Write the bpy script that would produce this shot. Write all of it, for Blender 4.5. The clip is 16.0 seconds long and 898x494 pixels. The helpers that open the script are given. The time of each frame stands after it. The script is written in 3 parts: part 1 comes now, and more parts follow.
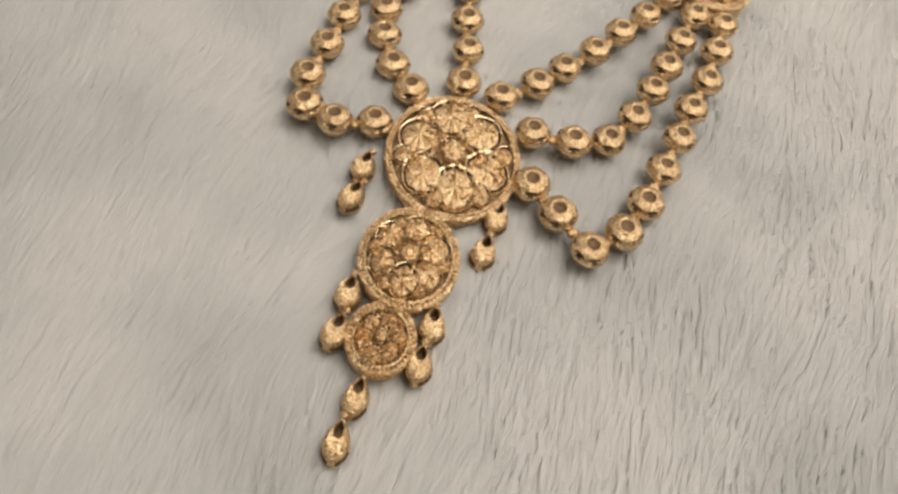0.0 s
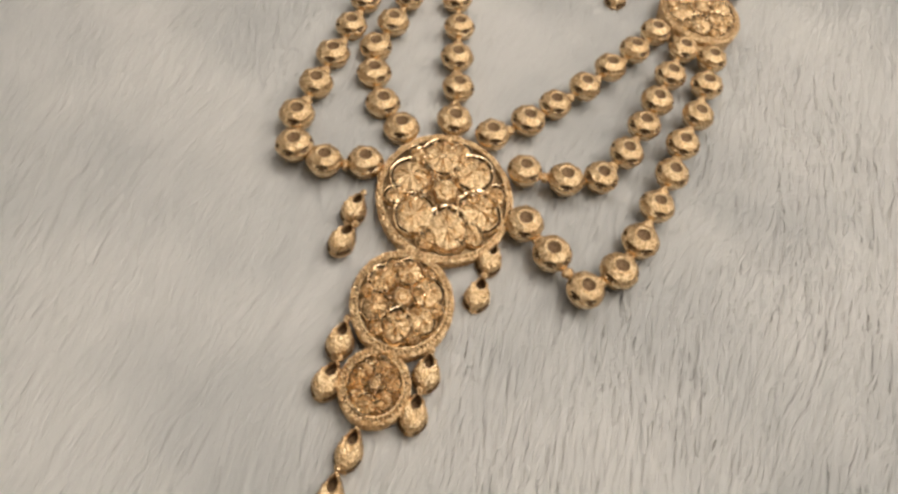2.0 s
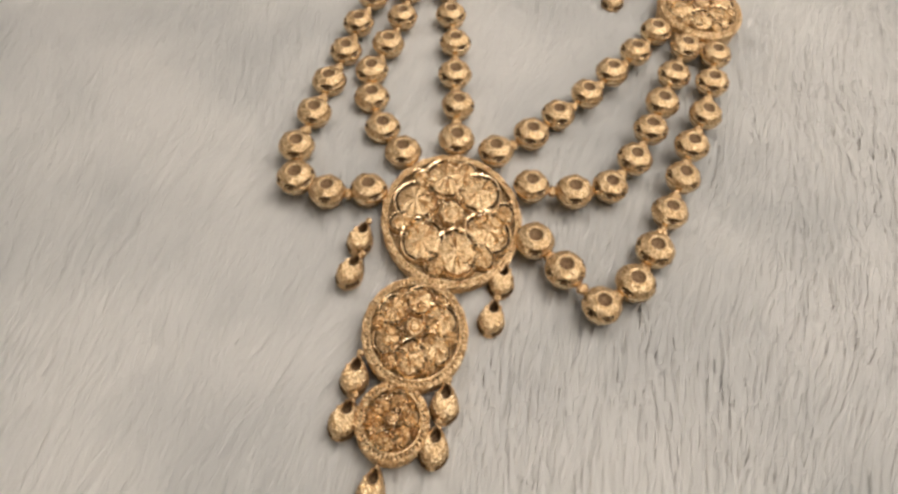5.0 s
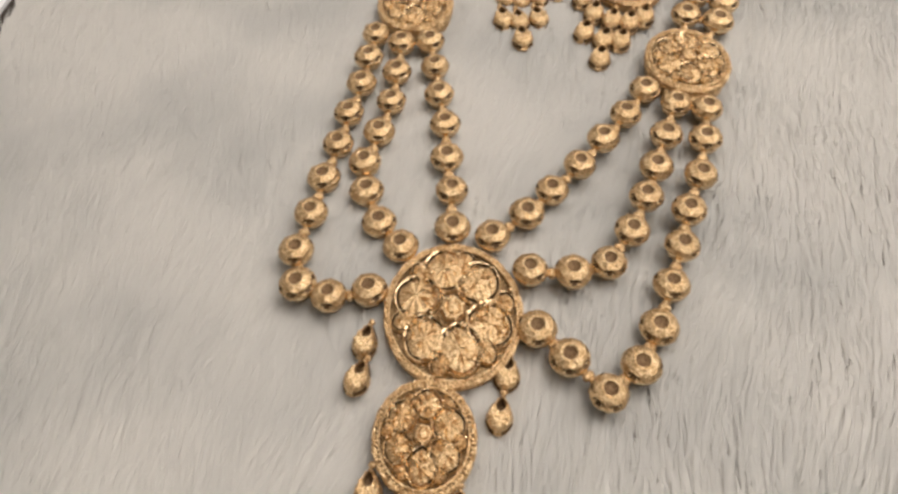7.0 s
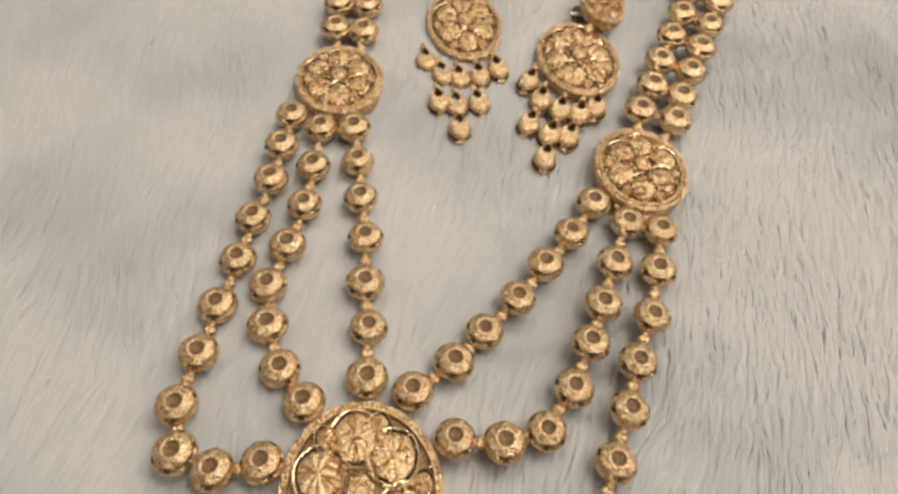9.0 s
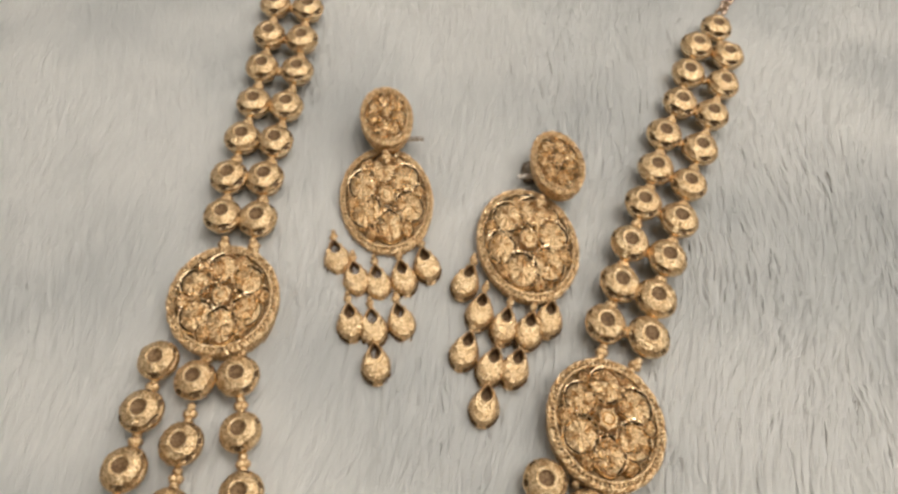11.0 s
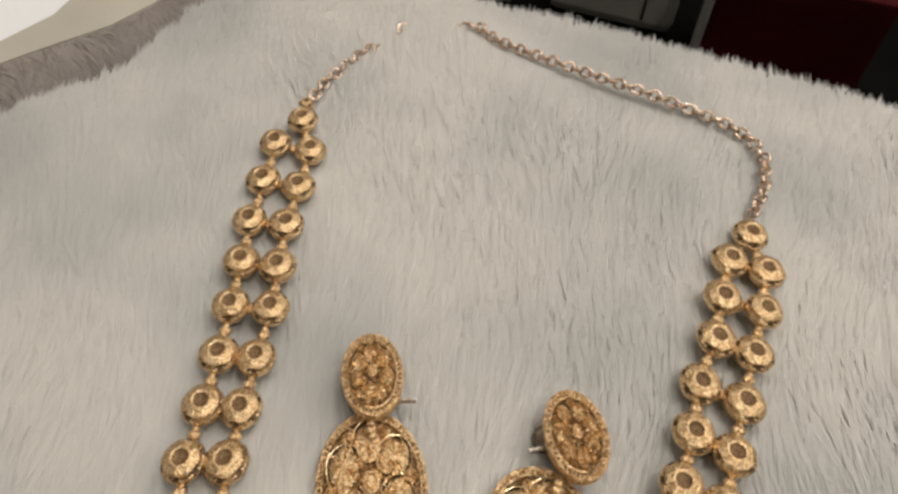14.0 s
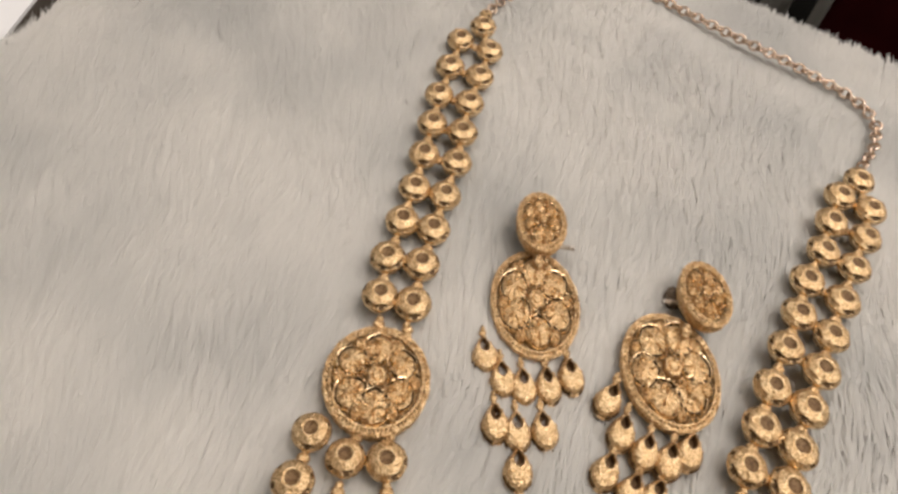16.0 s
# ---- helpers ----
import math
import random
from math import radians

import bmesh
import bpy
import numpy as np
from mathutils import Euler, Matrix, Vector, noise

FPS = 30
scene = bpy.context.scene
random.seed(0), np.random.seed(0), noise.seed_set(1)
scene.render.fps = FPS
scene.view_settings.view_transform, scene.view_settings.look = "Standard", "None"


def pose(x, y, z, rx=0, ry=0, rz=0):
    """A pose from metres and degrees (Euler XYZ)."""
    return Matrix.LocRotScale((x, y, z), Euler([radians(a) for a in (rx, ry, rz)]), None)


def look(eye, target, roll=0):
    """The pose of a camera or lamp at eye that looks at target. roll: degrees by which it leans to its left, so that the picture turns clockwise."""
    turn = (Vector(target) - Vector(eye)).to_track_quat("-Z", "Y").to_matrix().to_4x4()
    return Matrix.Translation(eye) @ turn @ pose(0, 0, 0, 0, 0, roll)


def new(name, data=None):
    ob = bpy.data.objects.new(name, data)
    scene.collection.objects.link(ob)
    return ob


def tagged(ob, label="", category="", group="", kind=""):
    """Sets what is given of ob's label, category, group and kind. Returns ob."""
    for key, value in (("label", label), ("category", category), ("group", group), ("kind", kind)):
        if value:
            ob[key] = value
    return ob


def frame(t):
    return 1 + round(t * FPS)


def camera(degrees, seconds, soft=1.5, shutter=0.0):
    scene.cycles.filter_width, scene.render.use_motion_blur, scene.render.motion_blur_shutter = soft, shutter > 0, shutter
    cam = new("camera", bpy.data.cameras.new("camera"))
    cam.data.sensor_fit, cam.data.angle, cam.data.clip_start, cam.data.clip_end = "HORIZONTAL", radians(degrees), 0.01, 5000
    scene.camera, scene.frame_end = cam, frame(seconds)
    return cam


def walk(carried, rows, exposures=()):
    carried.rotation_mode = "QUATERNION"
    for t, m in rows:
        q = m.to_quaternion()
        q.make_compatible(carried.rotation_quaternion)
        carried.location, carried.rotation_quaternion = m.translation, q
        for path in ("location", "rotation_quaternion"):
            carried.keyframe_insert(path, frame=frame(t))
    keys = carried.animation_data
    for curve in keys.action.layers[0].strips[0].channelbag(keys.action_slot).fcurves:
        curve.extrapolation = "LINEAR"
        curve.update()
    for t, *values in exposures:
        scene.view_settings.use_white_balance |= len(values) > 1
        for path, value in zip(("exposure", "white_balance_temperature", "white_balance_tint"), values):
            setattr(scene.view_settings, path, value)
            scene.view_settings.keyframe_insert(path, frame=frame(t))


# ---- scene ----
cam = camera(64.0, 16.0, soft=2.9)
# seconds, eye in metres, yaw, pitch and roll in degrees
PATH = [
    (0, 0.0331, 0.0640, 0.1532, -6.63, -56.14, 11.73),
    (0.5, 0.0313, 0.0664, 0.1545, -6.40, -55.04, 11.42),
    (1, 0.0336, 0.0681, 0.1574, -5.84, -54.13, 9.31),
    (1.5, 0.0317, 0.0658, 0.1558, -5.61, -54.17, 9.87),
    (2, 0.0319, 0.0699, 0.1539, -7.45, -54.37, 11.58),
    (2.5, 0.0309, 0.0692, 0.1525, -6.57, -54.43, 10.77),
    (3, 0.0307, 0.0709, 0.1535, -7.23, -53.85, 10.97),
    (3.5, 0.0314, 0.0711, 0.1529, -6.84, -53.55, 10.05),
    (6, 0.0350, 0.0786, 0.1545, -4.18, -55.62, 3.40),
    (6.5, 0.0334, 0.0783, 0.1544, -3.63, -56.34, 2.59),
    (7, 0.0424, 0.0931, 0.1682, -0.86, -53.53, -3.24),
    (7.5, 0.0463, 0.1075, 0.1686, -5.51, -52.71, 0.36),
    (8, 0.0479, 0.1188, 0.1703, -5.46, -53.51, 2.18),
    (8.2, 0.0469, 0.1215, 0.1705, -6.59, -52.99, 4.30),
    (10.3, 0.0664, 0.2011, 0.1643, -11.95, -58.23, 5.50),
    (10.5, 0.0693, 0.2092, 0.1680, -11.31, -57.61, 5.53),
    (11, 0.0775, 0.2308, 0.1711, -11.08, -56.72, 5.10),
    (11.5, 0.0868, 0.2513, 0.1800, -10.36, -55.98, 4.14),
    (12, 0.0880, 0.2764, 0.1797, -12.73, -53.48, 6.40),
    (12.5, 0.0932, 0.2824, 0.1824, -12.80, -52.11, 5.60),
    (13, 0.0966, 0.2916, 0.1771, -10.58, -51.86, 2.12),
    (13.5, 0.0985, 0.2991, 0.1747, -10.18, -51.97, 1.34),
    (14, 0.0883, 0.2929, 0.1757, -9.22, -51.65, 2.67),
    (14.5, 0.0753, 0.2854, 0.1724, -9.11, -53.35, 6.44),
    (15, 0.0574, 0.2681, 0.1734, -7.66, -53.03, 8.45),
    (15.5, 0.0472, 0.2546, 0.1770, -5.49, -52.81, 8.08),
    (16, 0.0410, 0.2385, 0.1789, -6.46, -52.00, 10.57),
]


def at_pose(x, y, z, yaw, pitch, roll):
    """The eye and the way it looks, in metres and degrees."""
    a, p = radians(yaw), radians(pitch)
    way = Vector((-math.sin(a) * math.cos(p), math.cos(a) * math.cos(p), math.sin(p)))
    return look((x, y, z), Vector((x, y, z)) + way, roll)


walk(cam, [(t, at_pose(*row)) for t, *row in PATH], [(0, -0.07, 6500, 10), (6.5, -0.03, 6500, 12), (8, -0.03, 6500, 12), (10.5, -0.07, 6350, 8), (12.5, -0.08, 6180, 8),
                                                             (13.5, -0.17, 6400, 9), (14.5, -0.23, 6600, 11), (15.2, -0.14, 6600, 12), (16, -0.08, 6600, 13)])

# ---- world and lights ----
world = bpy.data.worlds.new("room_air")
scene.world = world
world.use_nodes = True
world.node_tree.nodes["Background"].inputs[0].default_value = (0.9, 0.95, 1.0, 1)
world.node_tree.nodes["Background"].inputs[1].default_value = 0.05


def ceiling_lamp(name, eye, target, watts, sx, sy, colour):
    lamp = bpy.data.lights.new(name, "AREA")
    lamp.shape, lamp.size, lamp.size_y, lamp.energy, lamp.color = "RECTANGLE", sx, sy, watts, colour
    ob = new(name, lamp)
    ob.matrix_world = look(eye, target)
    return tagged(ob, kind="structure")


ceiling_lamp("ceiling_panel", (0.9, 0.5, 1.35), (0.1, 0.3, 0), 21.4, 1.5, 1.3, (1.0, 0.945, 0.885))
ceiling_lamp("ceiling_panel", (-0.7, 0.8, 1.6), (0.1, 0.3, 0), 6.5, 1.5, 1.3, (1.0, 0.95, 0.9))
ceiling_lamp("ceiling_downlight", (0.35, -0.35, 1.55), (0.1, 0.3, 0), 3.2, 0.05, 0.05, (1.0, 0.93, 0.86))
ceiling_lamp("ceiling_downlight", (0.1, 0.95, 1.55), (0.1, 0.3, 0), 3.2, 0.05, 0.05, (1.0, 0.93, 0.86))
ceiling_lamp("ceiling_downlight", (0.5, 0.3, 1.55), (0.1, 0.3, 0), 3.2, 0.05, 0.05, (1.0, 0.93, 0.86))


# ---- materials ----
def nodes_of(name):
    m = bpy.data.materials.new(name)
    m.use_nodes = True
    t = m.node_tree
    return m, t, t.nodes["Principled BSDF"]


def node(t, kind, **values):
    n = t.nodes.new(kind)
    for key, value in values.items():
        n.inputs[key.replace("_", " ")].default_value = value
    return n


def ramp(t, fac, stops):
    r = t.nodes.new("ShaderNodeValToRGB")
    els = r.color_ramp.elements
    while len(els) < len(stops):
        els.new(0.5)
    for e, (p, c) in zip(els, stops):
        e.position, e.color = p, (*c, 1)
    t.links.new(fac, r.inputs[0])
    return r.outputs[0]


def gold(name, light, dark, rough, grain, depth, metal=1.0):
    """Worked gold: fine granulation as relief, with a slow change of tone."""
    m, t, b = nodes_of(name)
    co = t.nodes.new("ShaderNodeTexCoord")
    info = t.nodes.new("ShaderNodeObjectInfo")
    add = t.nodes.new("ShaderNodeVectorMath")
    t.links.new(co.outputs["Object"], add.inputs[0])
    t.links.new(info.outputs["Random"], add.inputs[1])
    n = node(t, "ShaderNodeTexNoise", Scale=grain * 0.35, Detail=3.0)
    v = node(t, "ShaderNodeTexVoronoi", Scale=grain)
    for k in (n, v):
        t.links.new(add.outputs[0], k.inputs["Vector"])
    # The pits between grains are painted darker, for the shade in the relief.
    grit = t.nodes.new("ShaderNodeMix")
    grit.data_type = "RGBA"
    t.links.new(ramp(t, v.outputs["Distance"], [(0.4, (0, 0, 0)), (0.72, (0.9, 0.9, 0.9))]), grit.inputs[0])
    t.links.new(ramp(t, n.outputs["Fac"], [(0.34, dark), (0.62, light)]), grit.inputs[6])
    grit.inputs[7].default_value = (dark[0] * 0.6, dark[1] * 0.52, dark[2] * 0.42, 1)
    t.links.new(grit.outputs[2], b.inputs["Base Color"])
    b.inputs["Metallic"].default_value = metal
    t.links.new(ramp(t, n.outputs["Fac"], [(0.3, (rough + 0.14,) * 3), (0.7, (rough,) * 3)]), b.inputs["Roughness"])
    bump = node(t, "ShaderNodeBump", Strength=0.9, Distance=depth)
    bump.invert = True
    t.links.new(v.outputs["Distance"], bump.inputs["Height"])
    t.links.new(bump.outputs[0], b.inputs["Normal"])
    return m


def cloth(name, light, dark, scale, rough=0.85, relief=0.0004, gloss=0.5):
    m, t, b = nodes_of(name)
    co = t.nodes.new("ShaderNodeTexCoord")
    n = node(t, "ShaderNodeTexNoise", Scale=scale, Detail=6.0)
    f = node(t, "ShaderNodeTexNoise", Scale=scale * 30, Detail=2.0)
    for k in (n, f):
        t.links.new(co.outputs["Object"], k.inputs["Vector"])
    t.links.new(ramp(t, n.outputs["Fac"], [(0.3, dark), (0.7, light)]), b.inputs["Base Color"])
    b.inputs["Roughness"].default_value = rough
    b.inputs["Specular IOR Level"].default_value = gloss
    bump = node(t, "ShaderNodeBump", Strength=0.5, Distance=relief)
    t.links.new(f.outputs["Fac"], bump.inputs["Height"])
    t.links.new(bump.outputs[0], b.inputs["Normal"])
    return m


def fur(name, light, dark, patch):
    """Long synthetic pile: each strand a little different, slow cream and grey patches."""
    m, t, b = nodes_of(name)
    geo = t.nodes.new("ShaderNodeNewGeometry")
    co = t.nodes.new("ShaderNodeTexCoord")
    n = node(t, "ShaderNodeTexNoise", Scale=14.0, Detail=3.0)
    t.links.new(co.outputs["Object"], n.inputs["Vector"])
    one = ramp(t, geo.outputs["Random Per Island"], [(0.0, dark), (0.35, light), (1.0, light)])
    mix = t.nodes.new("ShaderNodeMix")
    mix.data_type = "RGBA"
    t.links.new(ramp(t, n.outputs["Fac"], [(0.42, (0, 0, 0)), (0.7, (0.6, 0.6, 0.6))]), mix.inputs[0])
    t.links.new(one, mix.inputs[6])
    mix.inputs[7].default_value = (*patch, 1)
    t.links.new(mix.outputs[2], b.inputs["Base Color"])
    b.inputs["Roughness"].default_value = 0.7
    soft = t.nodes.new("ShaderNodeBsdfTranslucent")
    lift = t.nodes.new("ShaderNodeVectorMath")
    lift.operation = "ADD"
    t.links.new(geo.outputs["Normal"], lift.inputs[0])
    lift.inputs[1].default_value = (0, 0, 8.0)
    unit = t.nodes.new("ShaderNodeVectorMath")
    unit.operation = "NORMALIZE"
    t.links.new(lift.outputs[0], unit.inputs[0])
    t.links.new(unit.outputs[0], b.inputs["Normal"])
    t.links.new(mix.outputs[2], soft.inputs["Color"])
    both = t.nodes.new("ShaderNodeMixShader")
    both.inputs[0].default_value = 0.7
    t.links.new(b.outputs[0], both.inputs[1])
    t.links.new(soft.outputs[0], both.inputs[2])
    t.links.new(both.outputs[0], t.nodes["Material Output"].inputs["Surface"])
    return m


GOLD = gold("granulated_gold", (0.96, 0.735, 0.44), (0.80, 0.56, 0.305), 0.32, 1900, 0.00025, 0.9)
# Brown for the inside of holes, standing in for their shade.
PIT = gold("pit_shade_brown", (0.25, 0.15, 0.065), (0.19, 0.11, 0.05), 0.6, 1500, 0.0001, 0.2)
# Dark gold for slots and grooves, with shade put into the colour.
SLOT = gold("slot_and_groove_shade", (0.22, 0.125, 0.05), (0.12, 0.07, 0.03), 0.55, 1500, 0.0001, 0.4)
PIN = gold("pale_post_metal", (0.80, 0.76, 0.70), (0.62, 0.58, 0.53), 0.3, 1500, 0.0001)
WIRE = gold("polished_gold_wire", (1.0, 0.82, 0.54), (0.94, 0.70, 0.42), 0.12, 1600, 0.00012)
# Darker gold for the ground between petals, the shade of hollows in its colour.
RECESS = gold("hollow_shade_gold", (0.46, 0.31, 0.15), (0.28, 0.18, 0.085), 0.5, 1500, 0.0003, 0.5)
CHAIN = gold("pale_rose_gold", (0.98, 0.80, 0.64), (0.70, 0.54, 0.42), 0.2, 1500, 0.0001)
STEEL = gold("grey_post_metal", (0.36, 0.30, 0.24), (0.22, 0.18, 0.14), 0.5, 900, 0.0001, 0.7)
FUR = fur("white_fur", (0.94, 0.925, 0.895), (0.90, 0.885, 0.855), (0.73, 0.73, 0.71))
# A darker copy of the fur for the fringe, its shade in the colour.
FRINGE = fur("shaded_fur_fringe", (0.70, 0.65, 0.61), (0.46, 0.41, 0.37), (0.58, 0.54, 0.51))
PELT = cloth("fur_backing", (0.88, 0.865, 0.835), (0.76, 0.755, 0.735), 14)
HEM = cloth("beige_felt", (0.52, 0.49, 0.41), (0.43, 0.40, 0.33), 18)
PAPER = cloth("white_sheet", (0.86, 0.86, 0.86), (0.8, 0.8, 0.8), 10)
DARK = cloth("dark_counter_laminate", (0.005, 0.0045, 0.004), (0.003, 0.003, 0.0025), 12, 0.9, gloss=0.03)
BROWN = cloth("dark_brown_wood", (0.05, 0.035, 0.02), (0.025, 0.017, 0.01), 25, 0.5)
RED = cloth("dark_red_card", (0.055, 0.004, 0.005), (0.03, 0.002, 0.003), 20, 0.8, gloss=0.08)
GREY = cloth("brushed_grey_metal", (0.34, 0.33, 0.30), (0.25, 0.245, 0.22), 25, 0.5)
PALE = cloth("pale_plastic", (0.5, 0.48, 0.44), (0.38, 0.36, 0.33), 25, 0.5)
WALL = cloth("shop_wall", (0.84, 0.81, 0.76), (0.78, 0.75, 0.70), 3, 0.9)
FLOOR = cloth("shop_floor", (0.55, 0.51, 0.46), (0.45, 0.42, 0.38), 4, 0.6)

MM = 0.001


# ---- mesh helpers ----
def make(name, verts, faces, mats, pick=None, smooth=False):
    me = bpy.data.meshes.new(name)
    me.from_pydata([tuple(v) for v in verts], [], faces)
    for m in mats if isinstance(mats, (list, tuple)) else [mats]:
        me.materials.append(m)
    if pick:
        me.polygons.foreach_set("material_index", pick)
    if smooth:
        me.polygons.foreach_set("use_smooth", [True] * len(me.polygons))
    me.update()
    return me


def part(name, data, parent, label="", m=None):
    ob = new(name, data)
    ob.parent = parent
    if m is not None:
        ob.matrix_basis = m
    return tagged(ob, label)


def rings_mesh(rings, close_top=True, close_bottom=True):
    """Faces between rings of equal length, from the first (inside top) to the last (bottom)."""
    n = len(rings[0])
    verts = [v for r in rings for v in r]
    faces = []
    for i in range(len(rings) - 1):
        for j in range(n):
            a, b = i * n + j, i * n + (j + 1) % n
            faces.append((a, a + n, b + n, b))
    if close_top:
        faces.append(tuple(range(n)))
    if close_bottom:
        faces.append(tuple(range((len(rings) - 1) * n, len(rings) * n))[::-1])
    return verts, faces


def ball(c, r, verts, faces, n=6, flat=1.0):
    """A small round granule added to verts and faces."""
    base = len(verts)
    verts.append((c[0], c[1], c[2] + r * flat))
    for a in (0.9, 1.9):
        for j in range(n):
            p = 2 * math.pi * j / n
            verts.append((c[0] + r * math.sin(a) * math.cos(p), c[1] + r * math.sin(a) * math.sin(p), c[2] + r * flat * math.cos(a)))
    for j in range(n):
        k = (j + 1) % n
        faces.append((base, base + 1 + j, base + 1 + k))
        faces.append((base + 1 + j, base + 1 + n + j, base + 1 + n + k, base + 1 + k))
    faces.append(tuple(base + 1 + n + j for j in range(n))[::-1])


def box_mesh(name, x0, x1, y0, y1, z0, z1, mat, bevel=0.0):
    bm = bmesh.new()
    bmesh.ops.create_cube(bm, size=1)
    for v in bm.verts:
        v.co = Vector(((x0 + x1) / 2 + v.co.x * (x1 - x0), (y0 + y1) / 2 + v.co.y * (y1 - y0), (z0 + z1) / 2 + v.co.z * (z1 - z0)))
    if bevel:
        bmesh.ops.bevel(bm, geom=bm.edges[:], offset=bevel, segments=2, affect="EDGES", profile=0.6)
    me = bpy.data.meshes.new(name)
    bm.to_mesh(me)
    bm.free()
    me.materials.append(mat)
    return me


# ---- the room and the counter ----
def structure(name, data, label):
    return tagged(new(name, data), label, "room", kind="structure")


structure("floor", box_mesh("floor", -2.6, 2.8, -2.3, 3.2, -0.95, -0.9, FLOOR), "plain shop floor")
structure("ceiling", box_mesh("ceiling", -2.6, 2.8, -2.3, 3.2, 1.7, 1.75, WALL), "plain pale ceiling")
structure("wall_north", box_mesh("wall_north", -2.6, 2.8, 3.2, 3.3, -0.9, 1.7, WALL), "plain shop wall")
structure("wall_south", box_mesh("wall_south", -2.6, 2.8, -2.4, -2.3, -0.9, 1.7, WALL), "plain shop wall")
structure("wall_west", box_mesh("wall_west", -2.7, -2.6, -2.3, 3.2, -0.9, 1.7, WALL), "plain shop wall")
structure("wall_east", box_mesh("wall_east", 2.8, 2.9, -2.3, 3.2, -0.9, 1.7, WALL), "plain shop wall")

TABLE_Z, COUNTER_Z = -0.016, -0.125
counter = tagged(new("counter"), "dark laminate counter under the display stand", "counter")
part("worktop", box_mesh("worktop", -0.7, 0.9, -0.25, 1.1, COUNTER_Z - 0.03, COUNTER_Z, DARK, 0.004), counter)
part("cabinet", box_mesh("cabinet", -0.68, 0.88, -0.23, 1.08, -0.9, COUNTER_Z - 0.03, BROWN, 0.004), counter)
tagged(new("display_stand", box_mesh("display_stand", -0.24, 0.03, 0.02, 0.66, COUNTER_Z, TABLE_Z, BROWN, 0.003)), "dark brown wooden stand on the counter under the fur", "stand")
tagged(new("display_stand", box_mesh("display_stand", 0.032, 0.22, 0.02, 0.44, COUNTER_Z, TABLE_Z, BROWN, 0.003)), "dark brown wooden stand on the counter under the fur", "stand")

# ---- the fur throw ----
BACK_EDGE = [(-129, 200), (-121, 322), (-110, 430), (-101, 458), (-95, 493), (-87, 503), (-72, 482), (-45, 497), (-25, 513), (-2, 529), (17, 558), (30, 576),
             (60, 579), (104, 570), (123, 567), (168, 548), (230, 511), (268, 486), (297, 465), (400, 396)]


def back_edge(x):
    """The y of the throw's far edge at x, both in millimetres."""
    xs, ys = zip(*BACK_EDGE)
    return np.interp(x, xs, ys)


def swell(x, y):
    """The slow rise and fall of the pile, in millimetres."""
    return 1.5 * np.sin(x * 0.041 + 1.3 + 0.8 * np.sin(y * 0.023)) * np.sin(y * 0.033 + 0.6) + 0.8 * np.sin(x * 0.11 + y * 0.06)


def sheet():
    xs, ys = np.linspace(-126, 350, 120), np.linspace(0, 1, 70)
    verts, faces = [], []
    for y in ys:
        for x in xs:
            far = float(back_edge(x)) - 14
            yy = 20 + (far - 20) * y
            verts.append((x * MM, yy * MM, (-1.3 + float(swell(x, yy))) * MM))
    n = len(xs)
    top = len(verts)
    verts += [(v[0], v[1], TABLE_Z) for v in verts]
    for i in range(len(ys) - 1):
        for j in range(n - 1):
            a = i * n + j
            faces.append((a, a + 1, a + n + 1, a + n))
            faces.append((top + a, top + a + n, top + a + n + 1, top + a + 1))
    edge = [j for j in range(n)] + [i * n + n - 1 for i in range(1, len(ys))] + [(len(ys) - 1) * n + j for j in range(n - 2, -1, -1)] + [i * n for i in range(len(ys) - 2, 0, -1)]
    for a, b in zip(edge, edge[1:] + edge[:1]):
        faces.append((a, top + a, top + b, b))
    return make("fur_throw", verts, faces, PELT, smooth=True)


def strands(name, x, y, z, angle, length, rise, width, mat):
    """Tapered, bent strands of pile as one mesh; millimetres."""
    n = len(x)
    dx, dy = np.cos(angle), np.sin(angle)
    roll = np.random.uniform(-0.3, 0.3, n)
    wx, wy, wz = -dy * np.cos(roll), dx * np.cos(roll), np.sin(roll)
    side = np.random.normal(0, 0.07, n) * length
    co = np.empty((n, 5, 3))
    k = 0
    for s, w in ((0.0, 1.0), (0.55, 0.85), (1.0, 0.0)):
        px = x + dx * length * s - dy * side * s * s
        py = y + dy * length * s + dx * side * s * s
        pz = z + rise * (1 - (1 - s) ** 2.2) - rise * 0.2 * max(0.0, s - 0.7) / 0.3
        for sign in ((-1, 1) if w else (0,)):
            co[:, k, 0] = px + sign * wx * width * w / 2
            co[:, k, 1] = py + sign * wy * width * w / 2
            co[:, k, 2] = pz + sign * wz * width * w / 2
            k += 1
    loops = np.array([0, 1, 3, 2, 2, 3, 4])
    me = bpy.data.meshes.new(name)
    me.vertices.add(n * 5)
    me.vertices.foreach_set("co", (co * MM).ravel())
    me.loops.add(n * 7)
    me.loops.foreach_set("vertex_index", (loops[None, :] + 5 * np.arange(n)[:, None]).ravel().astype(np.int32))
    me.polygons.add(n * 2)
    starts = np.array([0, 4])
    me.polygons.foreach_set("loop_start", (starts[None, :] + 7 * np.arange(n)[:, None]).ravel().astype(np.int32))
    me.update(calc_edges=True)
    me.materials.append(mat)
    return me


